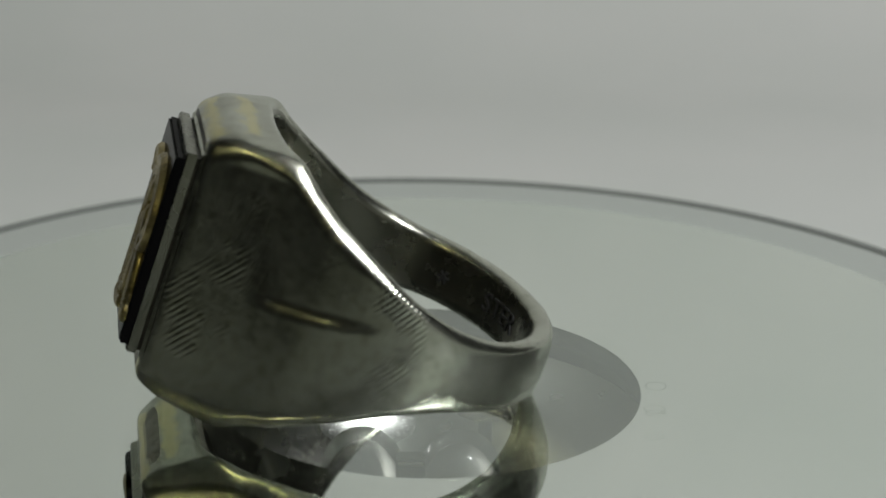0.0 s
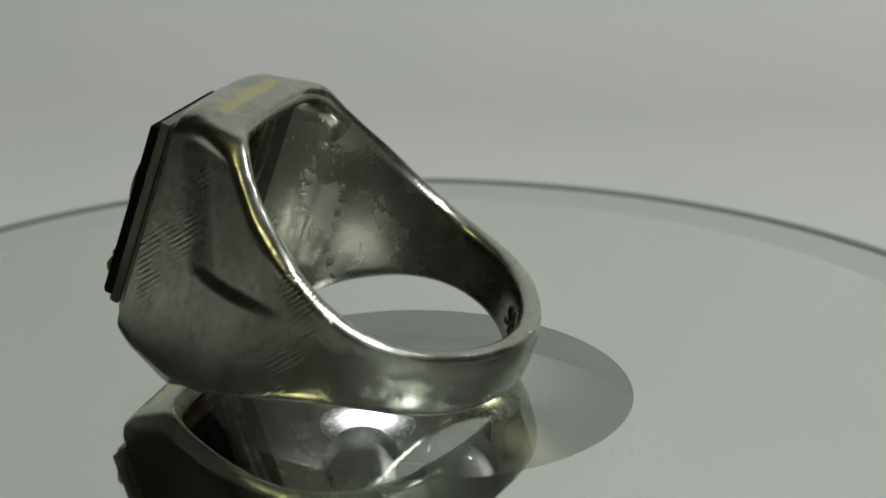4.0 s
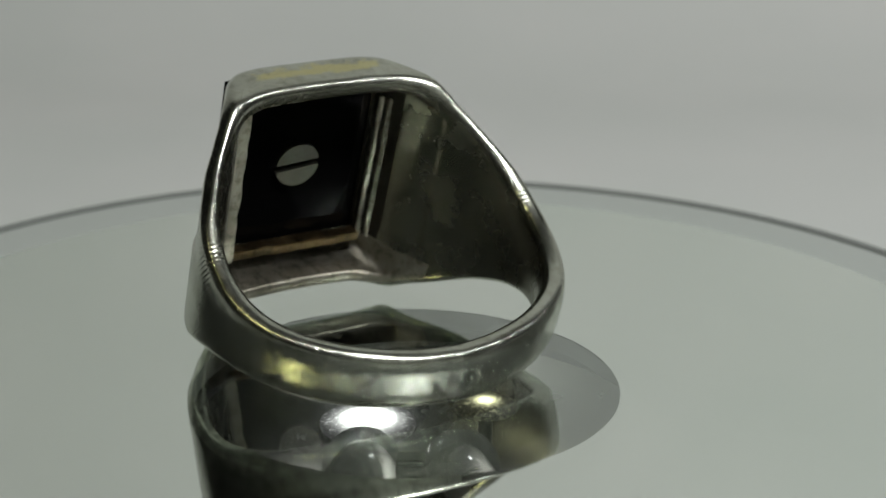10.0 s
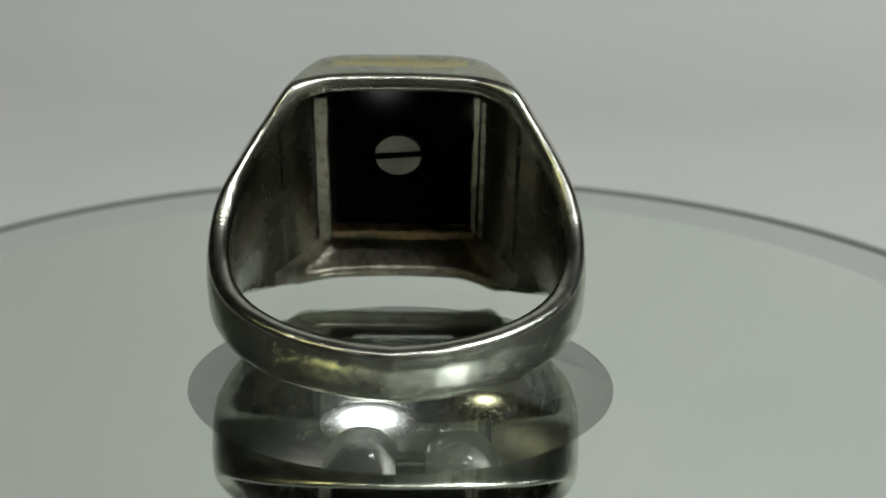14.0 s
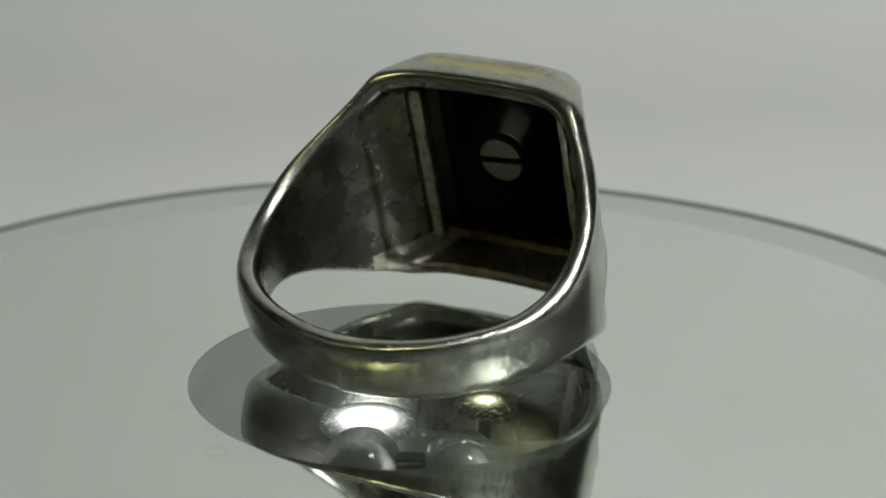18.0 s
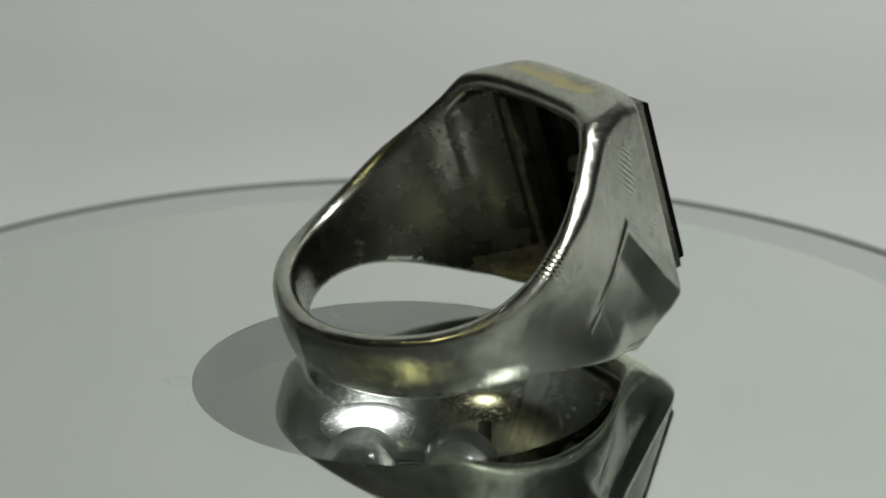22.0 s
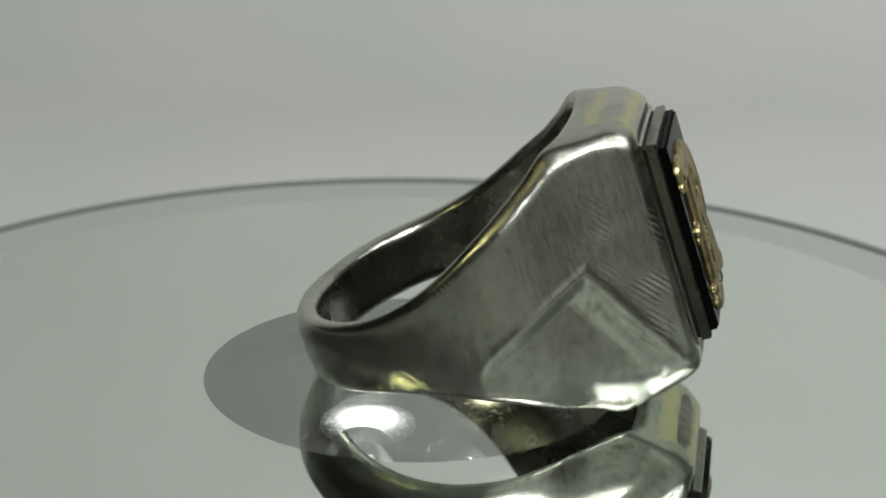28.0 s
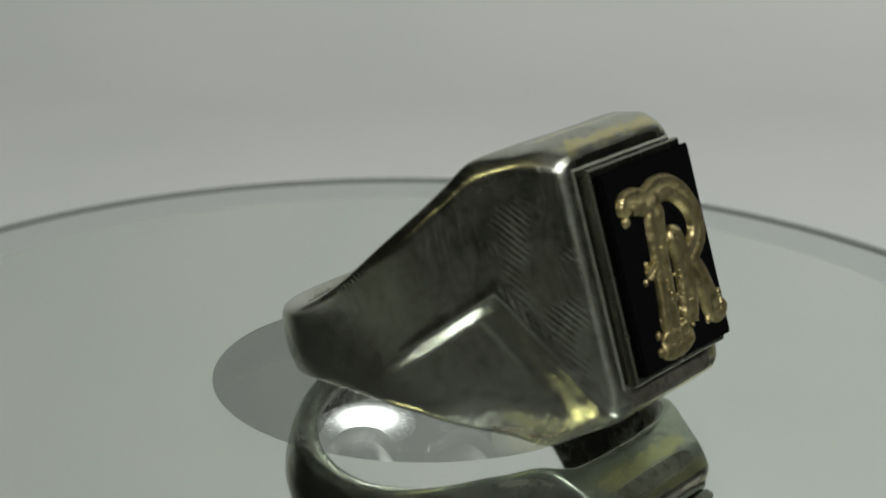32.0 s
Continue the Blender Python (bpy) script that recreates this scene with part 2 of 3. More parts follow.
slab("ceiling", -1.3, 1.3, -1.3, 1.3, 1.8, 1.9, CARD, "plain white ceiling", "ceiling")
slab("floor", -1.3, 1.3, -1.3, 1.3, -0.1, -0.04, TABLE, "plain grey-green table top under the paper", "table top")

# ---- turntable ----
AXIS = (-1.39 * MM, 0.0)
GLASS = -1.07 * MM
PLATE = -1.8 * MM
HOLE_R = 12.88 * MM
HOLE_AT, HOLE_OFF = (-1.44, -0.99), (-0.43, 1.01)
R_DISC = 42.6 * MM
# the rim runs true about the axis; the window sits a little off it
RIM_MID = (0.43 * MM, -1.01 * MM)
R_SILVER = 37.5 * MM
DEEP = -12 * MM


def turntable_base():
    base = tagged(new("sensor_housing"), "dark plastic housing with diodes and a metal dish", "sensor housing")
    bm = bmesh.new()
    lathe(bm, [(0.0001, DEEP), (0.0152, DEEP), (0.0152, PLATE - 0.0014), (0.0162, PLATE - 0.0014), (0.0162, -0.0295), (0.0001, -0.0295)],
          96, (HOLE_AT[0] * MM, HOLE_AT[1] * MM))
    part("housing", bm, BASE, base, "dark plastic tub")

    def diode(x, y, top, r, mat, label):
        bm = bmesh.new()
        prof = [(0.00001, top)]
        for i in range(1, 13):
            a = math.pi / 2 * i / 12
            prof.append((r * math.sin(a), top - r + r * math.cos(a)))
        prof += [(r, DEEP + 0.0011), (r * 1.16, DEEP + 0.001), (r * 1.16, DEEP), (0.00001, DEEP)]
        lathe(bm, prof, 40, (x * MM, y * MM))
        return part("diode", bm, mat, base, label)

    def lens(x, y, z, r, mat, label):
        """A shallow frosted lens on a stalk."""
        bm = bmesh.new()
        lathe(bm, [(max(0.000005, r * k / 12), 0.0003 * (1 - (k / 12) ** 2)) for k in range(0, 13)] + [(r, -0.0003), (0.00001, -0.0003)], 48)
        ob = part("lit_diode", bm, mat, base, label)
        ob.location = (x * MM, y * MM, z)
        bm = bmesh.new()
        lathe(bm, [(0.00001, z - 0.0003), (r * 0.22, z - 0.0003), (r * 0.22, DEEP), (0.00001, DEEP)], 32, (x * MM, y * MM))
        part("post", bm, BASE, base)
        return ob

    diode(-4.56, -6.23, -2.85 * MM, 2.45 * MM, RESIN, "unlit clear dome diode")
    diode(1.20, -6.36, -2.9 * MM, 2.4 * MM, RESIN, "unlit clear dome diode")
    lens(-4.44, -2.3, -4.1 * MM, 2.9 * MM, LED_WHITE, "lit white diode with painted sparkle and haze around it")
    lens(2.78, 0.3, -4.0 * MM, 2.0 * MM, LED_WARM, "dim warm diode with painted sparkle and haze around it")
    # hollow dish under the window, cut off by the tub
    bm = bmesh.new()
    mid, hollow = (-1.0, -7.25, 2.84), 14.2
    rows = []
    for r in np.linspace(0.02, 13.3, 60):
        row = []
        for a in np.linspace(0, 2 * math.pi, 161)[:-1]:
            x, y = mid[0] + r * math.cos(a), mid[1] + r * math.sin(a)
            away = math.hypot(x - HOLE_AT[0], y - HOLE_AT[1])
            if away > 15.1:
                x, y = HOLE_AT[0] + (x - HOLE_AT[0]) * 15.1 / away, HOLE_AT[1] + (y - HOLE_AT[1]) * 15.1 / away
            flat = min(hollow - 0.01, math.hypot(x - mid[0], y - mid[1]))
            row.append((x * MM, y * MM, (mid[2] - math.sqrt(hollow ** 2 - flat ** 2)) * MM))
        rows.append(row)
    grid_mesh(bm, rows, close_v=True)
    part("dish", bm, DISH, base, "pebbled bright metal dish")
    bm = bmesh.new()
    bmesh.ops.create_cube(bm, size=1, matrix=Matrix.LocRotScale((-1.69 * MM, -8.6 * MM, -7.7 * MM), None, (1.7 * MM, 1.2 * MM, 8.6 * MM)))
    bmesh.ops.bevel(bm, geom=bm.edges[:], offset=0.0001, segments=2, affect="EDGES")
    part("chip", bm, CHIP, base, "small square black chip")
    bm = bmesh.new()
    bmesh.ops.create_cube(bm, size=1, matrix=Matrix.LocRotScale((-1.69 * MM, -9.27 * MM, -3.6 * MM), None, (1.5 * MM, 0.14 * MM, 0.14 * MM)))
    part("contact", bm, PIN, base, "thin bright contact strip")
    return base


def turntable_disc():
    disc = tagged(new("turntable_disc"), "round silvered glass turning plate with a darker window and grey edge", "turntable plate")
    c = RIM_MID
    bm = bmesh.new()
    inner = [(HOLE_R * math.cos(a), HOLE_R * math.sin(a)) for a in np.linspace(0, 2 * math.pi, 225)[:-1]]
    outer = [(c[0] + R_SILVER * math.cos(a), c[1] + R_SILVER * math.sin(a)) for a in np.linspace(0, 2 * math.pi, 225)[:-1]]
    grid_mesh(bm, [[(*p, PLATE - 0.0012), (*p, PLATE), (*q, PLATE), (*q, PLATE - 0.0012)] for p, q in zip(inner, outer)], close_u=True, close_v=True)
    part("silvering", bm, MIRROR, disc, "silvered back face of the plate")
    bm = bmesh.new()
    lathe(bm, [(0.00005 + (HOLE_R - 0.00005) * k / 16, PLATE - 0.00002) for k in range(17)], 160)
    part("window", bm, WINDOW, disc, "round half-mirrored window")
    bm = bmesh.new()
    lathe(bm, [(R_SILVER, PLATE - 0.00003), (R_DISC - 0.0004, PLATE - 0.00003), (R_DISC - 0.0004, PLATE - 0.0012), (R_SILVER, PLATE - 0.0012)], 224, c, closed=True)
    part("margin", bm, MARGIN, disc, "paler outer margin")
    bm = bmesh.new()
    lathe(bm, [(R_DISC + 0.0007 * math.cos(a), PLATE - 0.0003 + 0.0005 * math.sin(a)) for a in np.linspace(0, 2 * math.pi, 13)[:-1]],
          256, c, closed=True)
    part("edge", bm, LIP, disc, "dull grey rounded edge")
    bm = bmesh.new()
    lathe(bm, [(0.00005 + (R_DISC - 0.0006) * k / 12, GLASS) for k in range(13)], 160, c)
    part("cover_glass", bm, COVER, disc, "clear glass face")
    # faint worn marks on the glass: rubbed rings and short ticks
    for x, y, r, k in ((-13.1, 4.1, 0.62, 1.0), (-11.9, 7.9, 0.55, 0.75)):
        bm = bmesh.new()
        lathe(bm, [((r - 0.07) * MM, 0), ((r + 0.07) * MM, 0)], 40)
        bm.transform(Matrix.Translation((x * MM, y * MM, GLASS + 0.00002)) @ Matrix.Diagonal((1, k, 1, 1)))
        part("worn_ring_mark", bm, MARK, disc)
    for x, y, w, turn in ((-17.7, -15.5, 0.8, 0.5), (-18.2, -14.6, 0.45, 1.1), (-19.3, -11.4, 0.7, 0.9), (-15.7, -20.9, 0.9, 0.4), (-14.5, -18.1, 0.6, 1.6),
                          (-6.3, -14.1, 0.5, 0.2), (-2.4, -14.2, 0.5, 2.2), (-16.4, -20.0, 0.4, 1.9)):
        bm = bmesh.new()
        line = [(x + q * w / 2 * math.cos(turn) - 0.2 * w * q * q * math.sin(turn), y + q * w / 2 * math.sin(turn) + 0.2 * w * q * q * math.cos(turn)) for q in np.linspace(-1, 1, 7)]
        grid_mesh(bm, [[(px * MM, (py - 0.07) * MM, GLASS + 0.00002), (px * MM, (py + 0.07) * MM, GLASS + 0.00002)] for px, py in line])
        part("etched_mark", bm, MARK, disc)
    return disc


# ---- the ring: u towards the stone, v across the finger, w along the finger; millimetres ----
TILT, OX, OY, OZ = radians(18.79), 2.47, 1.43, 4.263
SEAT = Matrix.Translation((OX * MM, OY * MM, OZ * MM)) @ Matrix.Rotation(-TILT, 4, "Y") @ Matrix.Scale(MM, 4)
# middle of the wall: u, v, half height, from the stone round to the back of the shank
CONTOUR = [(13.2, 4.45, 6.25), (11.6, 5.35, 6.95), (10.0, 6.25, 7.2), (8.41, 7.2, 7.21), (6.99, 8.17, 6.35), (5.47, 9.21, 5.38),
           (3.85, 9.96, 4.35), (2.09, 10.49, 3.35), (0.18, 10.73, 2.48), (-1.82, 10.58, 1.85), (-3.73, 9.99, 1.51),
           (-5.4, 9.01, 1.4), (-6.74, 7.69, 1.38), (-7.8, 6.14, 1.35), (-8.6, 4.36, 1.32), (-9.17, 2.32, 1.28), (-9.44, 0, 1.25)]


GRAIN = 0.105


def low_side(u):
    """The ring is deeper on the side that it lies on, up to the shoulders."""
    return np.interp(u, (6.0, 8.4, 11.0, 13.2), (0.78, 0.55, 0.5, 0.65))


def smax(a, b, k):
    """The larger of two fields, with the edge rounded over k."""
    t = np.maximum(k - np.abs(a - b), 0.0) / k
    return np.maximum(a, b) + t * t * k * 0.25


def plan_distance(us, vs):
    """Distance in the plan from the middle of the wall, negative inside; open towards the stone."""
    line = smooth_line(CONTOUR, 150)[:, :2]
    front = line[0] + (line[0] - line[1]) / np.linalg.norm(line[0] - line[1]) * 4.0
    line = np.vstack([front, line])
    gu, gv = np.meshgrid(us, vs, indexing="ij")
    gv = np.abs(gv + 0.2 * np.clip((gu - 6.0) / 6.0, 0, 1))
    best = np.full(gu.shape, 1e9)
    for (au, av), (bu, bv) in zip(line[:-1], line[1:]):
        du, dv = bu - au, bv - av
        t = np.clip(((gu - au) * du + (gv - av) * dv) / (du * du + dv * dv), 0, 1)
        best = np.minimum(best, np.hypot(gu - au - t * du, gv - av - t * dv))
    order = np.argsort(line[:, 0])
    wide = np.interp(gu, line[order, 0], line[order, 1], left=-1, right=0)
    return np.where(gv < wide, -best, best)


def body_field(us, vs, ws):
    """Signed field of the cast ring body: outer form less finger hole and head cavity."""
    plan = plan_distance(us, vs)
    fine = smooth_line(CONTOUR, 200)[::-1]
    edge = np.interp(us, fine[:, 0], fine[:, 2]) + 0.30
    half = np.interp(us, fine[:, 0], fine[:, 1]) + 0.75
    x = np.clip(np.abs(vs)[None, :] / half[:, None], 0, 1)
    bulge = (0.38 + 0.3 * np.exp(-((us - 12.0) / 0.9) ** 2)) * np.clip((us - 6) / 2, 0, 1)
    height = edge[:, None] + 0.13 * np.clip((edge[:, None] - 3) / 3, 0, 1) + bulge[:, None] * (1 - x ** 5)
    U = us[:, None, None]
    V = vs[None, :, None]
    W = ws[None, None, :]
    swelling = np.sin(math.pi * np.clip((U - 3.0) / 9.0, 0, 1)) ** 2 * np.clip((-V - 4.0) / 2.5, 0, 1)
    foot = 0.33 * swelling
    B = np.maximum(np.maximum(W, -W - low_side(U) - foot), 0)
    # sunk triangle on each shoulder, turned half round from one side to the other
    sw = W * np.sign(V)
    ax, aw = 8.7, -0.48
    def side(bx, bw):
        dx, dw = bx - ax, bw - aw
        return ((U - ax) * dw - (sw - aw) * dx) / math.hypot(dx, dw)
    def step(d, soft):
        q = np.clip((d + 0.1) / soft, 0, 1)
        return q * q * (3 - 2 * q)

    # the arm towards the shank is crisp, the one towards the stone a broad bevel
    near = step(side(2.9, 2.1), 0.7) * step(-side(12.1, 6.3), 1.9)
    far = 0.45 * step(side(2.9, 0.6), 0.8) * step(0.4 - side(12.1, 6.3), 2.4)
    arms = np.minimum(np.where(V > 0, side(2.9, 0.6), side(2.9, 2.1)), -side(12.1, 6.3))
    sunk = 0.42 * np.where(V > 0, far, near) - np.where(V > 0, 0.0, 0.09) * np.exp(-((arms + 0.2) / 0.32) ** 2)
    fade = np.clip((U - 2.0) / 3.0, 0, 1) * np.where(W < 0, 1.0, np.clip((height[:, :, None] - B - 0.25) / 0.9, 0, 1))
    round_in = np.clip((3 - U) / 6, 0, 1)
    outer = plan[:, :, None] - 0.75 * (1 - round_in) - (0.3 + 0.7 * np.sqrt(np.clip(1 - (B / (edge[:, None, None] + 0.3)) ** 2, 0, 1))) * round_in
    plain = outer
    outer = outer + sunk * fade
    swell = 0.75 * (bulge[:, None] * (1 - x ** 5))[:, :, None] * (W < -1)
    top = (B - height[:, :, None] + swell) / 1.1
    k = np.clip(0.55 + 0.24 * (edge - 1.6), 0.55, 1.2)[:, None, None]
    # filed flat chamfer along the upper and lower edges
    cut = np.clip((edge - 2.0) / 4, 0, 1)
    cut = (cut * cut * (3 - 2 * cut))[:, None, None]
    cut = cut * (1 - 0.7 * np.clip((U - 8.0) / 4.0, 0, 1))
    broad = 0.22 * np.sin(math.pi * np.clip((U + 0.5) / 11.5, 0, 1)) * (V > 0) * (W > 0)
    chamfer = 0.8 * plain + 0.6 * top * 1.1 + 0.6 * cut - 0.4 * (1 - cut) + broad
    # one filed flat across the foot of the shoulder that the ring was rested on, hardly convex
    across, along = Vector((0.33, -0.86, -0.37)), Vector((0.84, 0.46, -0.29))
    dU, dV, dW = U - 7.6, V + 7.95, W + 5.85
    flat = across.x * dU + across.y * dV + across.z * dW + (along.x * dU + along.y * dV + along.z * dW) ** 2 / 400.0
    flat = flat - 0.4 * smoothstep(10.0, 12.2, U) - 0.7 * (1 - smoothstep(3.6, 7.6, U))
    low = (0.25 + 0.8 * np.sin(math.pi * np.clip((us - 2.6) / 10.4, 0, 1)))[:, None, None]
    lens = np.where(V > 0, 0.8 * plain + 0.6 * top * 1.1 + 0.7 * low, flat)
    chamfer = np.where(W > 0, chamfer, np.where(V > 0, np.maximum(chamfer, lens), np.maximum(chamfer - 0.45 * low, lens)))
    solid = smax(smax(smax(outer, top, 0.7 * k), chamfer, 0.3), U - 13.2, 0.5)
    thick = 0.5 * swelling * np.clip((-W - 4.5) / 2.0, 0, 1)
    arch = us[:, None] - (9.0 - 0.012 * vs[None, :] ** 2)
    hole = smax(plan + 0.55, arch, 1.9)[:, :, None] + thick
    cave = smax(smax(plan[:, :, None] + 0.56 + thick, B - (height[:, :, None] - swell - 1.15), 0.8), 7.0 - U, 0.3)
    return smax(smax(solid, -hole, 0.85), -cave, 0.35), plan, height


def net_surface(field, us, vs, ws):
    """Vertices and quads of the zero surface of a field on a grid."""
    inside = field < 0
    shape = tuple(n - 1 for n in field.shape)
    total, count = np.zeros((*shape, 3), np.float32), np.zeros(shape, np.int8)
    axes = (us, vs, ws)
    step = [float(a[1] - a[0]) for a in axes]
    for ax in range(3):
        lo = [slice(None)] * 3
        hi = [slice(None)] * 3
        lo[ax], hi[ax] = slice(0, -1), slice(1, None)
        f0, f1 = field[tuple(lo)], field[tuple(hi)]
        cross = (f0 < 0) != (f1 < 0)
        frac = np.where(cross, f0 / np.where(cross, f0 - f1, 1), 0)
        others = [k for k in range(3) if k != ax]
        for i in (0, 1):
            for j in (0, 1):
                sl = [slice(None)] * 3
                for o, q in zip(others, (i, j)):
                    sl[o] = slice(q, q + shape[o])
                c, fr = cross[tuple(sl)], frac[tuple(sl)]
                total[..., ax] += np.where(c, fr, 0)
                total[..., others[0]] += c * i
                total[..., others[1]] += c * j
                count += c
    used = count > 0
    index = np.full(shape, -1, np.int32)
    index[used] = np.arange(int(used.sum()))
    cell = np.argwhere(used)
    pts = cell + total[used] / count[used][:, None]
    pts = np.stack([axes[k][0] + pts[:, k] * step[k] for k in range(3)], 1)
    quads = []
    for ax in range(3):
        lo = [slice(1, -1)] * 3
        hi = [slice(1, -1)] * 3
        lo[ax], hi[ax] = slice(0, -1), slice(1, None)
        a, b = inside[tuple(lo)], inside[tuple(hi)]
        o1, o2 = [(1, 2), (2, 0), (0, 1)][ax]
        for flip, mask in ((False, a & ~b), (True, ~a & b)):
            p = np.argwhere(mask)
            for o in (o1, o2):
                p[:, o] += 1
            def at(d1, d2):
                q = p.copy()
                q[:, o1] -= d1
                q[:, o2] -= d2
                return index[q[:, 0], q[:, 1], q[:, 2]]
            quad = np.stack([at(1, 1), at(0, 1), at(0, 0), at(1, 0)], 1)
            quads.append(quad[:, ::-1] if flip else quad)
    return pts, np.vstack(quads)


def body_mesh():
    us, vs, ws = np.arange(-11.0, 13.7, GRAIN), np.arange(-12.06, 12.1, GRAIN), np.arange(-9.75, 8.8, GRAIN)
    field, plan, height = body_field(us, vs, ws)
    pts, quads = net_surface(field.astype(np.float32), us, vs, ws)
    # fair the surface: pull in, then push back out
    ends = np.concatenate([quads, np.roll(quads, -1, 1)], 1).reshape(-1, 2, 4).transpose(0, 2, 1).reshape(-1, 2)
    count = np.bincount(ends[:, 0], minlength=len(pts))[:, None]
    for share in (0.5, -0.52, 0.5, -0.52):
        near = np.stack([np.bincount(ends[:, 0], pts[ends[:, 1], k], len(pts)) for k in range(3)], 1) / np.maximum(count, 1)
        pts = pts + share * (near - pts)
    mid = pts[quads].mean(1)
    iu = np.clip(np.round((mid[:, 0] - us[0]) / GRAIN).astype(int), 0, len(us) - 1)
    iv = np.clip(np.round((mid[:, 1] - vs[0]) / GRAIN).astype(int), 0, len(vs) - 1)
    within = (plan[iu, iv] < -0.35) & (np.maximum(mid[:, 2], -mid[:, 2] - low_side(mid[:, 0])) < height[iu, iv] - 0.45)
    me = bpy.data.meshes.new("band")
    seat = np.array(SEAT)
    world_pts = pts @ seat[:3, :3].T + seat[:3, 3]
    me.from_pydata(world_pts.tolist(), [], quads.tolist())
    me.materials.append(HEAD)
    me.materials.append(INNER)
    me.materials.append(RECESS_SHADE)
    me.materials.append(SILVER_DULL)
    # shade painted near-black behind the stone; the floor stays paler dull silver
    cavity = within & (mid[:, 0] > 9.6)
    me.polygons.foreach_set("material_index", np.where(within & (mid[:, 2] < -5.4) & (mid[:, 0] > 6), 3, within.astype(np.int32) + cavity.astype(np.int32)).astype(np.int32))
    uv = me.uv_layers.new(name="plan")
    uv.data.foreach_set("uv", pts[quads.ravel()][:, :2].astype(np.float32).ravel())
    rise = me.uv_layers.new(name="rise")
    rise.data.foreach_set("uv", np.stack([pts[quads.ravel()][:, 2], np.zeros(quads.size)], 1).astype(np.float32).ravel())
    me.update()
    me.shade_smooth()
    return me


def frame_mesh(a, b, ia, ib, u0, u1, bev=0.12):
    """A rectangular frame, outer half sizes a, b, opening ia, ib, from u0 to u1."""
    bm = bmesh.new()
    rows = []
    for sv, sw in ((1, 1), (-1, 1), (-1, -1), (1, -1)):
        rows.append([SEAT @ Vector(p) for p in ((u0, sv * a, sw * b), (u1 - bev, sv * a, sw * b), (u1, sv * (a - bev), sw * (b - bev)),
                                                (u1, sv * ia, sw * ib), (u0, sv * ia, sw * ib))])
    grid_mesh(bm, rows, close_u=True, close_v=True)
    return bm


def slab_mesh(a, b, u0, u1, bev, shift=0.0):
    bm = bmesh.new()
    bmesh.ops.create_cube(bm, size=1, matrix=Matrix.LocRotScale(((u0 + u1) / 2, shift, 0), None, (u1 - u0, 2 * a, 2 * b)))
    front = [e for e in bm.edges if all(v.co.x > (u0 + u1) / 2 for v in e.verts)]
    bmesh.ops.bevel(bm, geom=front, offset=bev, segments=2, affect="EDGES")
    bm.transform(SEAT)
    return bm


def stroke(bm, pts, width, u0, rise, n=40):
    """A raised rounded stroke on the stone, through (v, w, width factor) points."""
    line = smooth_line([(v, w, f) for v, w, f in pts], n)
    tang = np.gradient(line[:, :2], axis=0)
    tang /= np.linalg.norm(tang, axis=1)[:, None] + 1e-9
    rows = []
    for k, ((v, w, f), (tv, tw)) in enumerate(zip(line, tang)):
        end = min(k, n - 1 - k) / 4
        f *= math.sqrt(max(0.02, 1 - (1 - min(1, end)) ** 2))
        row = []
        for a in np.linspace(0, math.pi, 9):
            o = -math.cos(a) * width * f / 2
            up = 0.72 * rise * min(1, 1.35 * math.sin(a)) * (0.55 + 0.45 * min(1, end))
            groove = 0.12 * math.exp(-(o / 0.12) ** 2)
            row.append(SEAT @ Vector((u0 + up - (groove if 0 < a < math.pi else 0), v - tw * o, w + tv * o)))
        rows.append(row)
    vs = grid_mesh(bm, rows)
    bm.faces.new(vs[0])
    bm.faces.new(vs[-1])
    for i in range(n - 1):
        bm.faces.new((vs[i][0], vs[i][-1], vs[i + 1][-1], vs[i + 1][0]))


def bead(bm, v, w, u, r):
    bmesh.ops.create_icosphere(bm, subdivisions=2, radius=r, matrix=SEAT @ Matrix.Translation((u, v, w)))


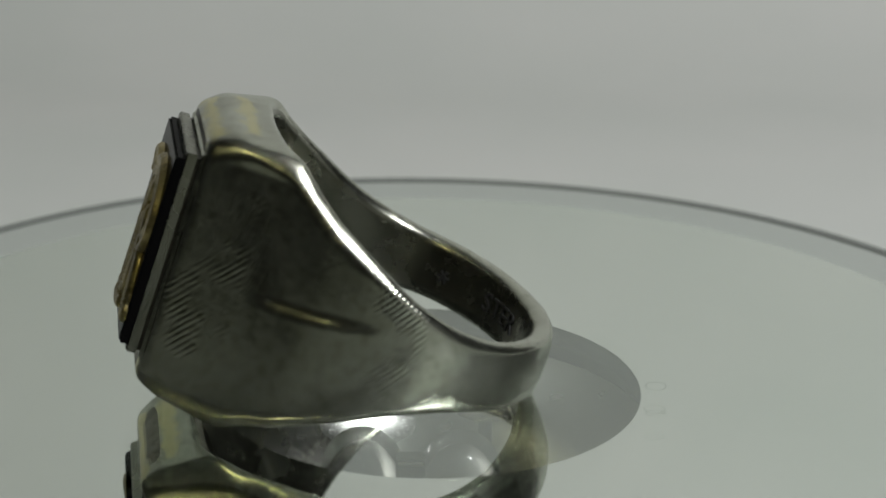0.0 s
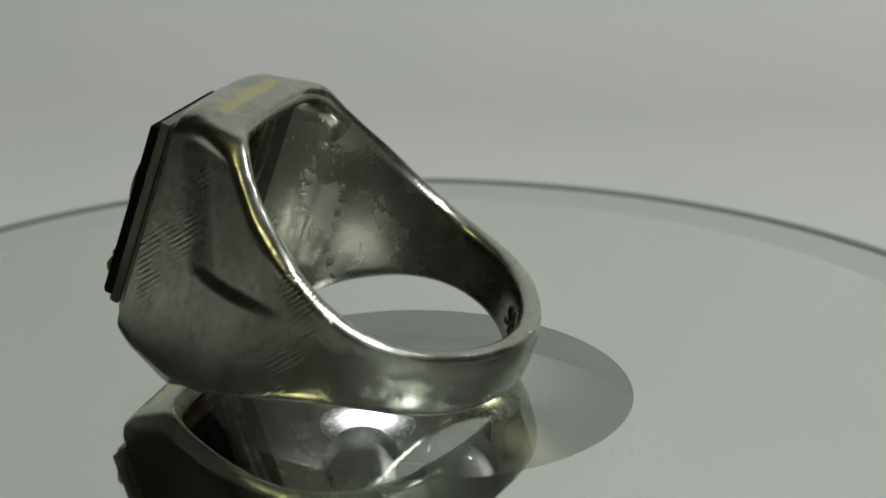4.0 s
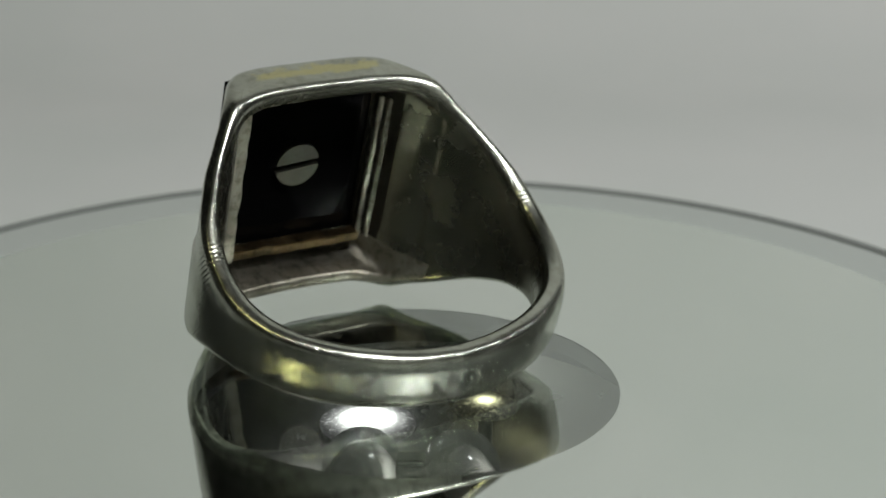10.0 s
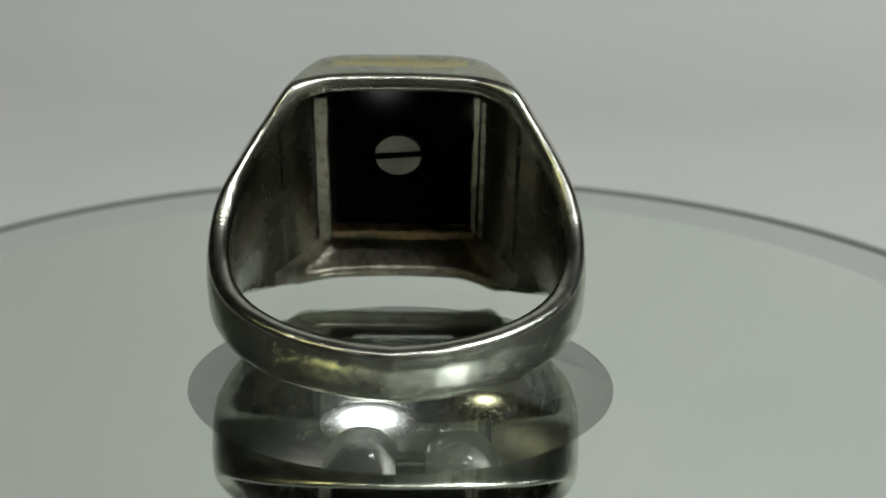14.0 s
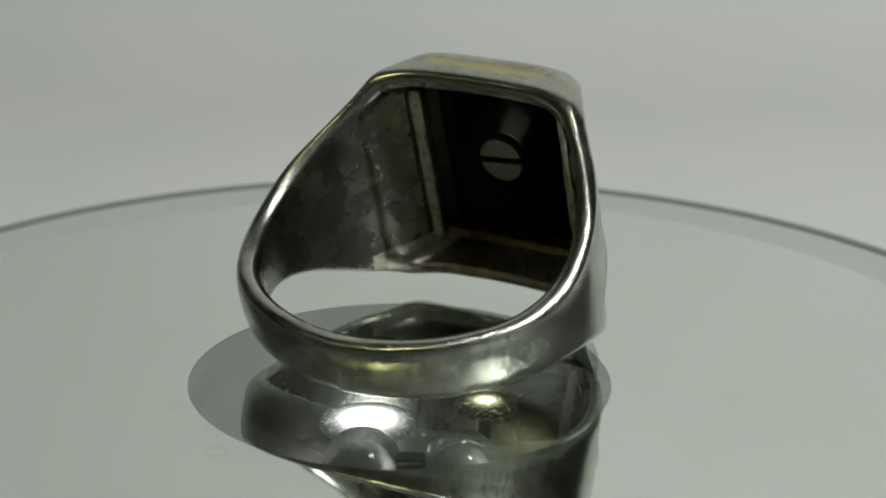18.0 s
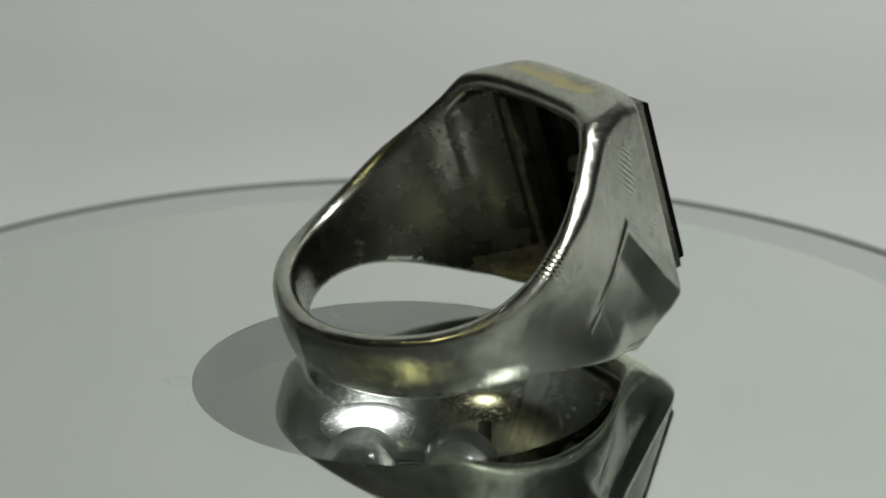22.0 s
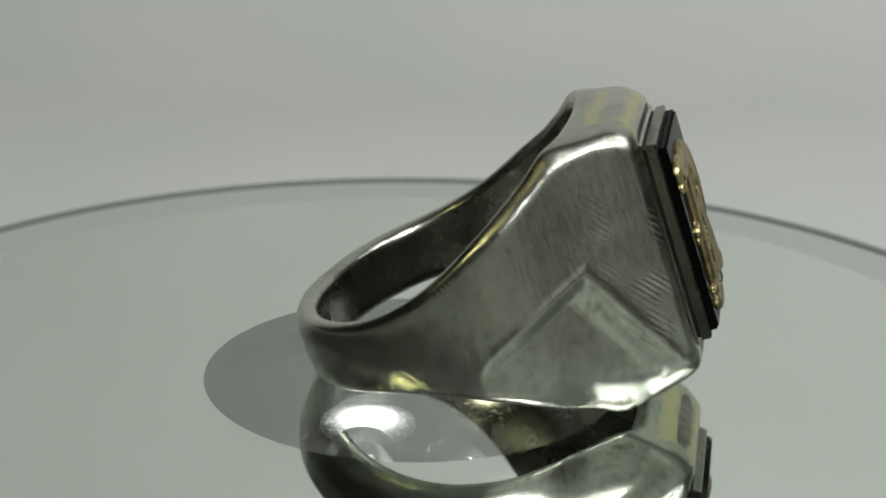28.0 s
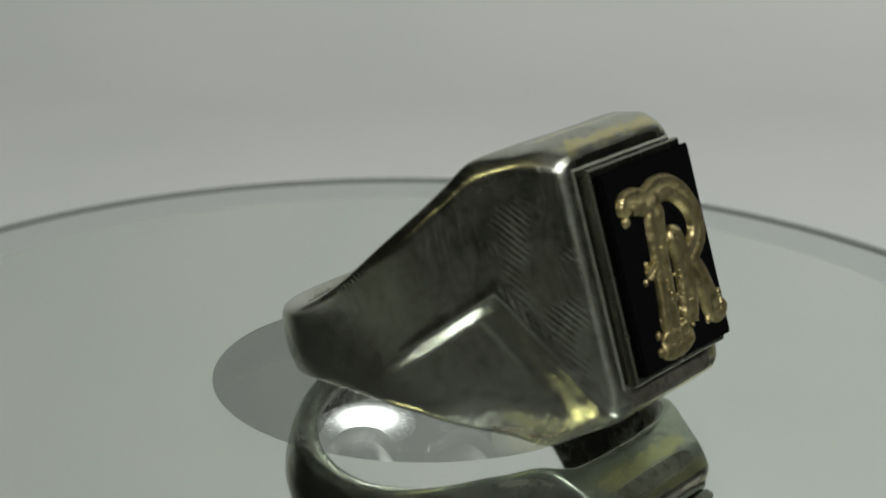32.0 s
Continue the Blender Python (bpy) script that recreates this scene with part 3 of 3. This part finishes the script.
def monogram_mesh():
    bm = bmesh.new()
    U = 14.6
    # the sheet faces +u: seen from outside, v runs to the viewer's right
    stroke(bm, [(-0.1, 3.4, 1.0), (-0.5, 1.9, 1.0), (-0.75, 0.3, 0.9), (-0.9, -1.2, 0.9), (-1.1, -2.8, 0.95), (-1.3, -4.2, 1.0)], 1.8, U, 0.46)
    stroke(bm, [(0.7, 1.6, 0.8), (0.95, 0.9, 1.0), (1.15, 0.2, 1.0), (1.15, -1.1, 1.0), (0.95, -2.7, 1.05), (0.5, -4.0, 1.0)], 1.65, U, 0.52)
    stroke(bm, [(-2.9, 2.9, 0.9), (-2.85, 3.5, 1.0), (-2.0, 3.6, 1.0), (-1.0, 3.4, 1.0), (0.3, 3.75, 1.0), (1.6, 3.6, 1.0), (2.75, 2.8, 1.0), (3.35, 1.7, 1.0),
                (3.2, 0.55, 1.0), (2.4, -0.2, 0.95), (1.3, -0.6, 0.9)], 1.6, U, 0.5, 80)
    stroke(bm, [(1.6, -0.6, 0.9), (2.4, -1.5, 1.0), (2.9, -2.7, 1.0), (3.1, -3.6, 1.0), (3.7, -3.9, 0.9), (4.05, -3.3, 0.75)], 1.8, U, 0.46, 50)
    stroke(bm, [(-0.9, -0.2, 0.9), (-1.7, -0.3, 1.0), (-2.3, -0.65, 0.9)], 0.9, U, 0.4, 20)
    stroke(bm, [(-2.4, -4.2, 0.9), (-1.7, -4.5, 1.0), (-0.6, -4.5, 1.0), (0.6, -4.15, 0.9)], 1.8, U, 0.46)
    rnd = random.Random(7)
    for v, w, r in ((-3.1, 2.7, 0.4), (-2.6, 4.0, 0.36), (-2.1, 0.1, 0.25), (-2.5, -0.8, 0.26), (4.1, -3.1, 0.34), (2.5, -4.3, 0.3), (-2.5, -3.8, 0.32),
                    (-2.6, -4.7, 0.36), (0.9, -3.8, 0.34), (3.7, 2.6, 0.26)):
        bead(bm, v, w, U - 0.06, r * 0.9)
    for _ in range(60):
        bead(bm, rnd.uniform(-1.0, 1.5), rnd.uniform(-4.4, 1.6), U + 0.26, rnd.uniform(0.07, 0.12))
    return bm


def signet_ring():
    ring = tagged(new("signet_ring"), "worn silver signet ring with black stone lying on its side", "ring")
    band = new("band", body_mesh())
    band.parent = ring
    band["label"] = "worn silver body with flared faceted shoulders and gilt bands"
    rnd = random.Random(11)
    for v0, v1, w0, w1, u0, u1, mat, text in ((4.75, 5.9, -5.6, 5.9, 9.9, 10.9, SILVER_DULL, "lit worn strip beside the stone"),
                                              (-5.15, -4.8, -5.6, 5.4, 10.7, 11.4, SILVER_DULL, "thin worn strip beside the stone"),
                                              (-6.0, -5.3, -5.6, 5.4, 10.3, 11.2, SILVER_DULL, "narrow worn strip beside the stone"),
                                              (-4.9, 4.7, -5.9, -5.2, 10.5, 11.4, BROWN, "golden-brown strip under the stone")):
        bm = bmesh.new()
        bmesh.ops.create_cube(bm, size=1, matrix=Matrix.LocRotScale(((u0 + u1) / 2, (v0 + v1) / 2, (w0 + w1) / 2), None, (u1 - u0, v1 - v0, w1 - w0)))
        long = [e for e in bm.edges if e.calc_length() > 5]
        bmesh.ops.subdivide_edges(bm, edges=long, cuts=14, use_grid_fill=True)
        for q in bm.verts:
            q.co += Vector((rnd.uniform(-0.05, 0.05), rnd.uniform(-0.05, 0.05), rnd.uniform(-0.05, 0.05)))
        bmesh.ops.bevel(bm, geom=[e for e in bm.edges if e.calc_face_angle(0) > 1.2], offset=0.07, segments=2, affect="EDGES")
        bm.transform(SEAT)
        part("inner_strip", bm, mat, ring, text)
    part("bezel", frame_mesh(4.92, 6.25, 4.0, 4.6, 12.2, 13.32, 0.2), HEAD, ring, "worn gilt-edged lower bezel step")
    part("bezel_groove", frame_mesh(4.55, 5.78, 4.0, 4.6, 13.2, 13.55, 0.05), RECESS_SHADE, ring, "dark groove round the stone")
    part("bezel", frame_mesh(4.58, 5.98, 4.0, 4.6, 13.5, 14.1, 0.1), INNER, ring, "narrow worn silver lip round the stone")
    stone = part("stone", slab_mesh(4.48, 5.58, 14.04, 14.62, 0.12, 0.1), ONYX, ring, "polished black stone slab")
    part("monogram", monogram_mesh(), GOLD, stone, "raised worn gold letter R")
    part("stone_back", slab_mesh(4.9, 5.5, 11.75, 12.6, 0.05), POLISHED, ring, "black back of the stone")
    # slotted screw head in the middle of the back
    bm = bmesh.new()
    for sgn in (1, -1):
        rows = []
        for u in (11.35, 11.75):
            row = [(u, -1.5 * math.cos(a), sgn * (0.17 + 1.4 * math.sin(a))) for a in np.linspace(0.05, math.pi - 0.05, 24)]
            rows.append(row)
        vs = [[bm.verts.new(SEAT @ (Matrix.Translation((0, 0.17, 0.5)) @ Matrix.Rotation(radians(-5), 4, "X") @ Vector(p))) for p in row] for row in rows]
        bm.faces.new(vs[0])
        bm.faces.new(vs[1])
        for i in range(24):
            bm.faces.new((vs[0][i], vs[0][(i + 1) % 24], vs[1][(i + 1) % 24], vs[1][i]))
    part("screw", bm, SCREW, ring, "slotted silver screw head")
    # stamped letters inside the shank, and a rubbed mark beside them
    def on_wall(u, v, w):
        face = math.atan2(-v, -u)
        x, z = Vector((-math.sin(face), math.cos(face), 0)), Vector((math.cos(face), math.sin(face), 0))
        m = Matrix((x, (0, 0, 1), z)).transposed().to_4x4()
        return SEAT @ Matrix.Translation((u, v, w)) @ m

    for letter, u, v in (("S", -7.90, -4.5), ("T", -8.26, -3.45), ("E", -8.52, -2.4), ("R", -8.68, -1.3)):
        text = bpy.data.curves.new("stamp_text", "FONT")
        text.body, text.size, text.extrude, text.align_x = letter, 1.75, 0.06, "CENTER"
        holder = bpy.data.objects.new("stamp_text", text)
        flat = bpy.data.meshes.new_from_object(holder)
        bm = bmesh.new()
        bm.from_mesh(flat)
        bm.transform(on_wall(u, v, -0.95))
        bpy.data.objects.remove(holder)
        bpy.data.meshes.remove(flat)
        part("stamp_letter", bm, STAMP, ring, "dark stamped letter " + letter, smooth=False)
    bm = bmesh.new()
    for k in range(3):
        bmesh.ops.create_cube(bm, size=1, matrix=on_wall(-5.62, -7.95, -0.5) @ Matrix.Rotation(k * math.pi / 3, 4, "Z") @ Matrix.Diagonal((0.9, 0.14, 0.1, 1)))
    part("stamp", bm, STAMP, ring, "small rubbed star-shaped stamp", smooth=False)
    return ring


base = turntable_base()
disc = turntable_disc()
ring = signet_ring()

# heading of the stone, seconds and degrees
TURN = [(0, 190.84), (3, 171.36), (6, 150.8), (9, 129.04), (13, 98.06), (17, 67.55), (20, 45.19), (23, 24.78), (25, 11.54), (28, -9.9), (30, -24.12), (32, -38.26)]


def heading(t):
    """Smooth turn through the table."""
    ts, hs = [a for a, _ in TURN], [b for _, b in TURN]
    slope = np.gradient(np.array(hs), np.array(ts))
    k = min(len(ts) - 2, max(0, int(np.searchsorted(ts, t, side="right")) - 1))
    d = ts[k + 1] - ts[k]
    s = (t - ts[k]) / d
    return ((2 * s ** 3 - 3 * s * s + 1) * hs[k] + (s ** 3 - 2 * s * s + s) * d * slope[k]
            + (3 * s * s - 2 * s ** 3) * hs[k + 1] + (s ** 3 - s * s) * d * slope[k + 1])


def motions():
    rows = [(t, pose(AXIS[0], AXIS[1], 0, 0, 0, float(heading(t)))) for t in range(0, 33)]
    walk(ring, rows)
    disc_rows = []
    for t in range(0, 33):
        h = float(heading(t))
        c, s = math.cos(radians(h)), math.sin(radians(h))
        disc_rows.append((t, pose((HOLE_AT[0] + c * HOLE_OFF[0] - s * HOLE_OFF[1]) * MM, (HOLE_AT[1] + s * HOLE_OFF[0] + c * HOLE_OFF[1]) * MM, 0, 0, 0, h)))
    walk(disc, disc_rows)


motions()
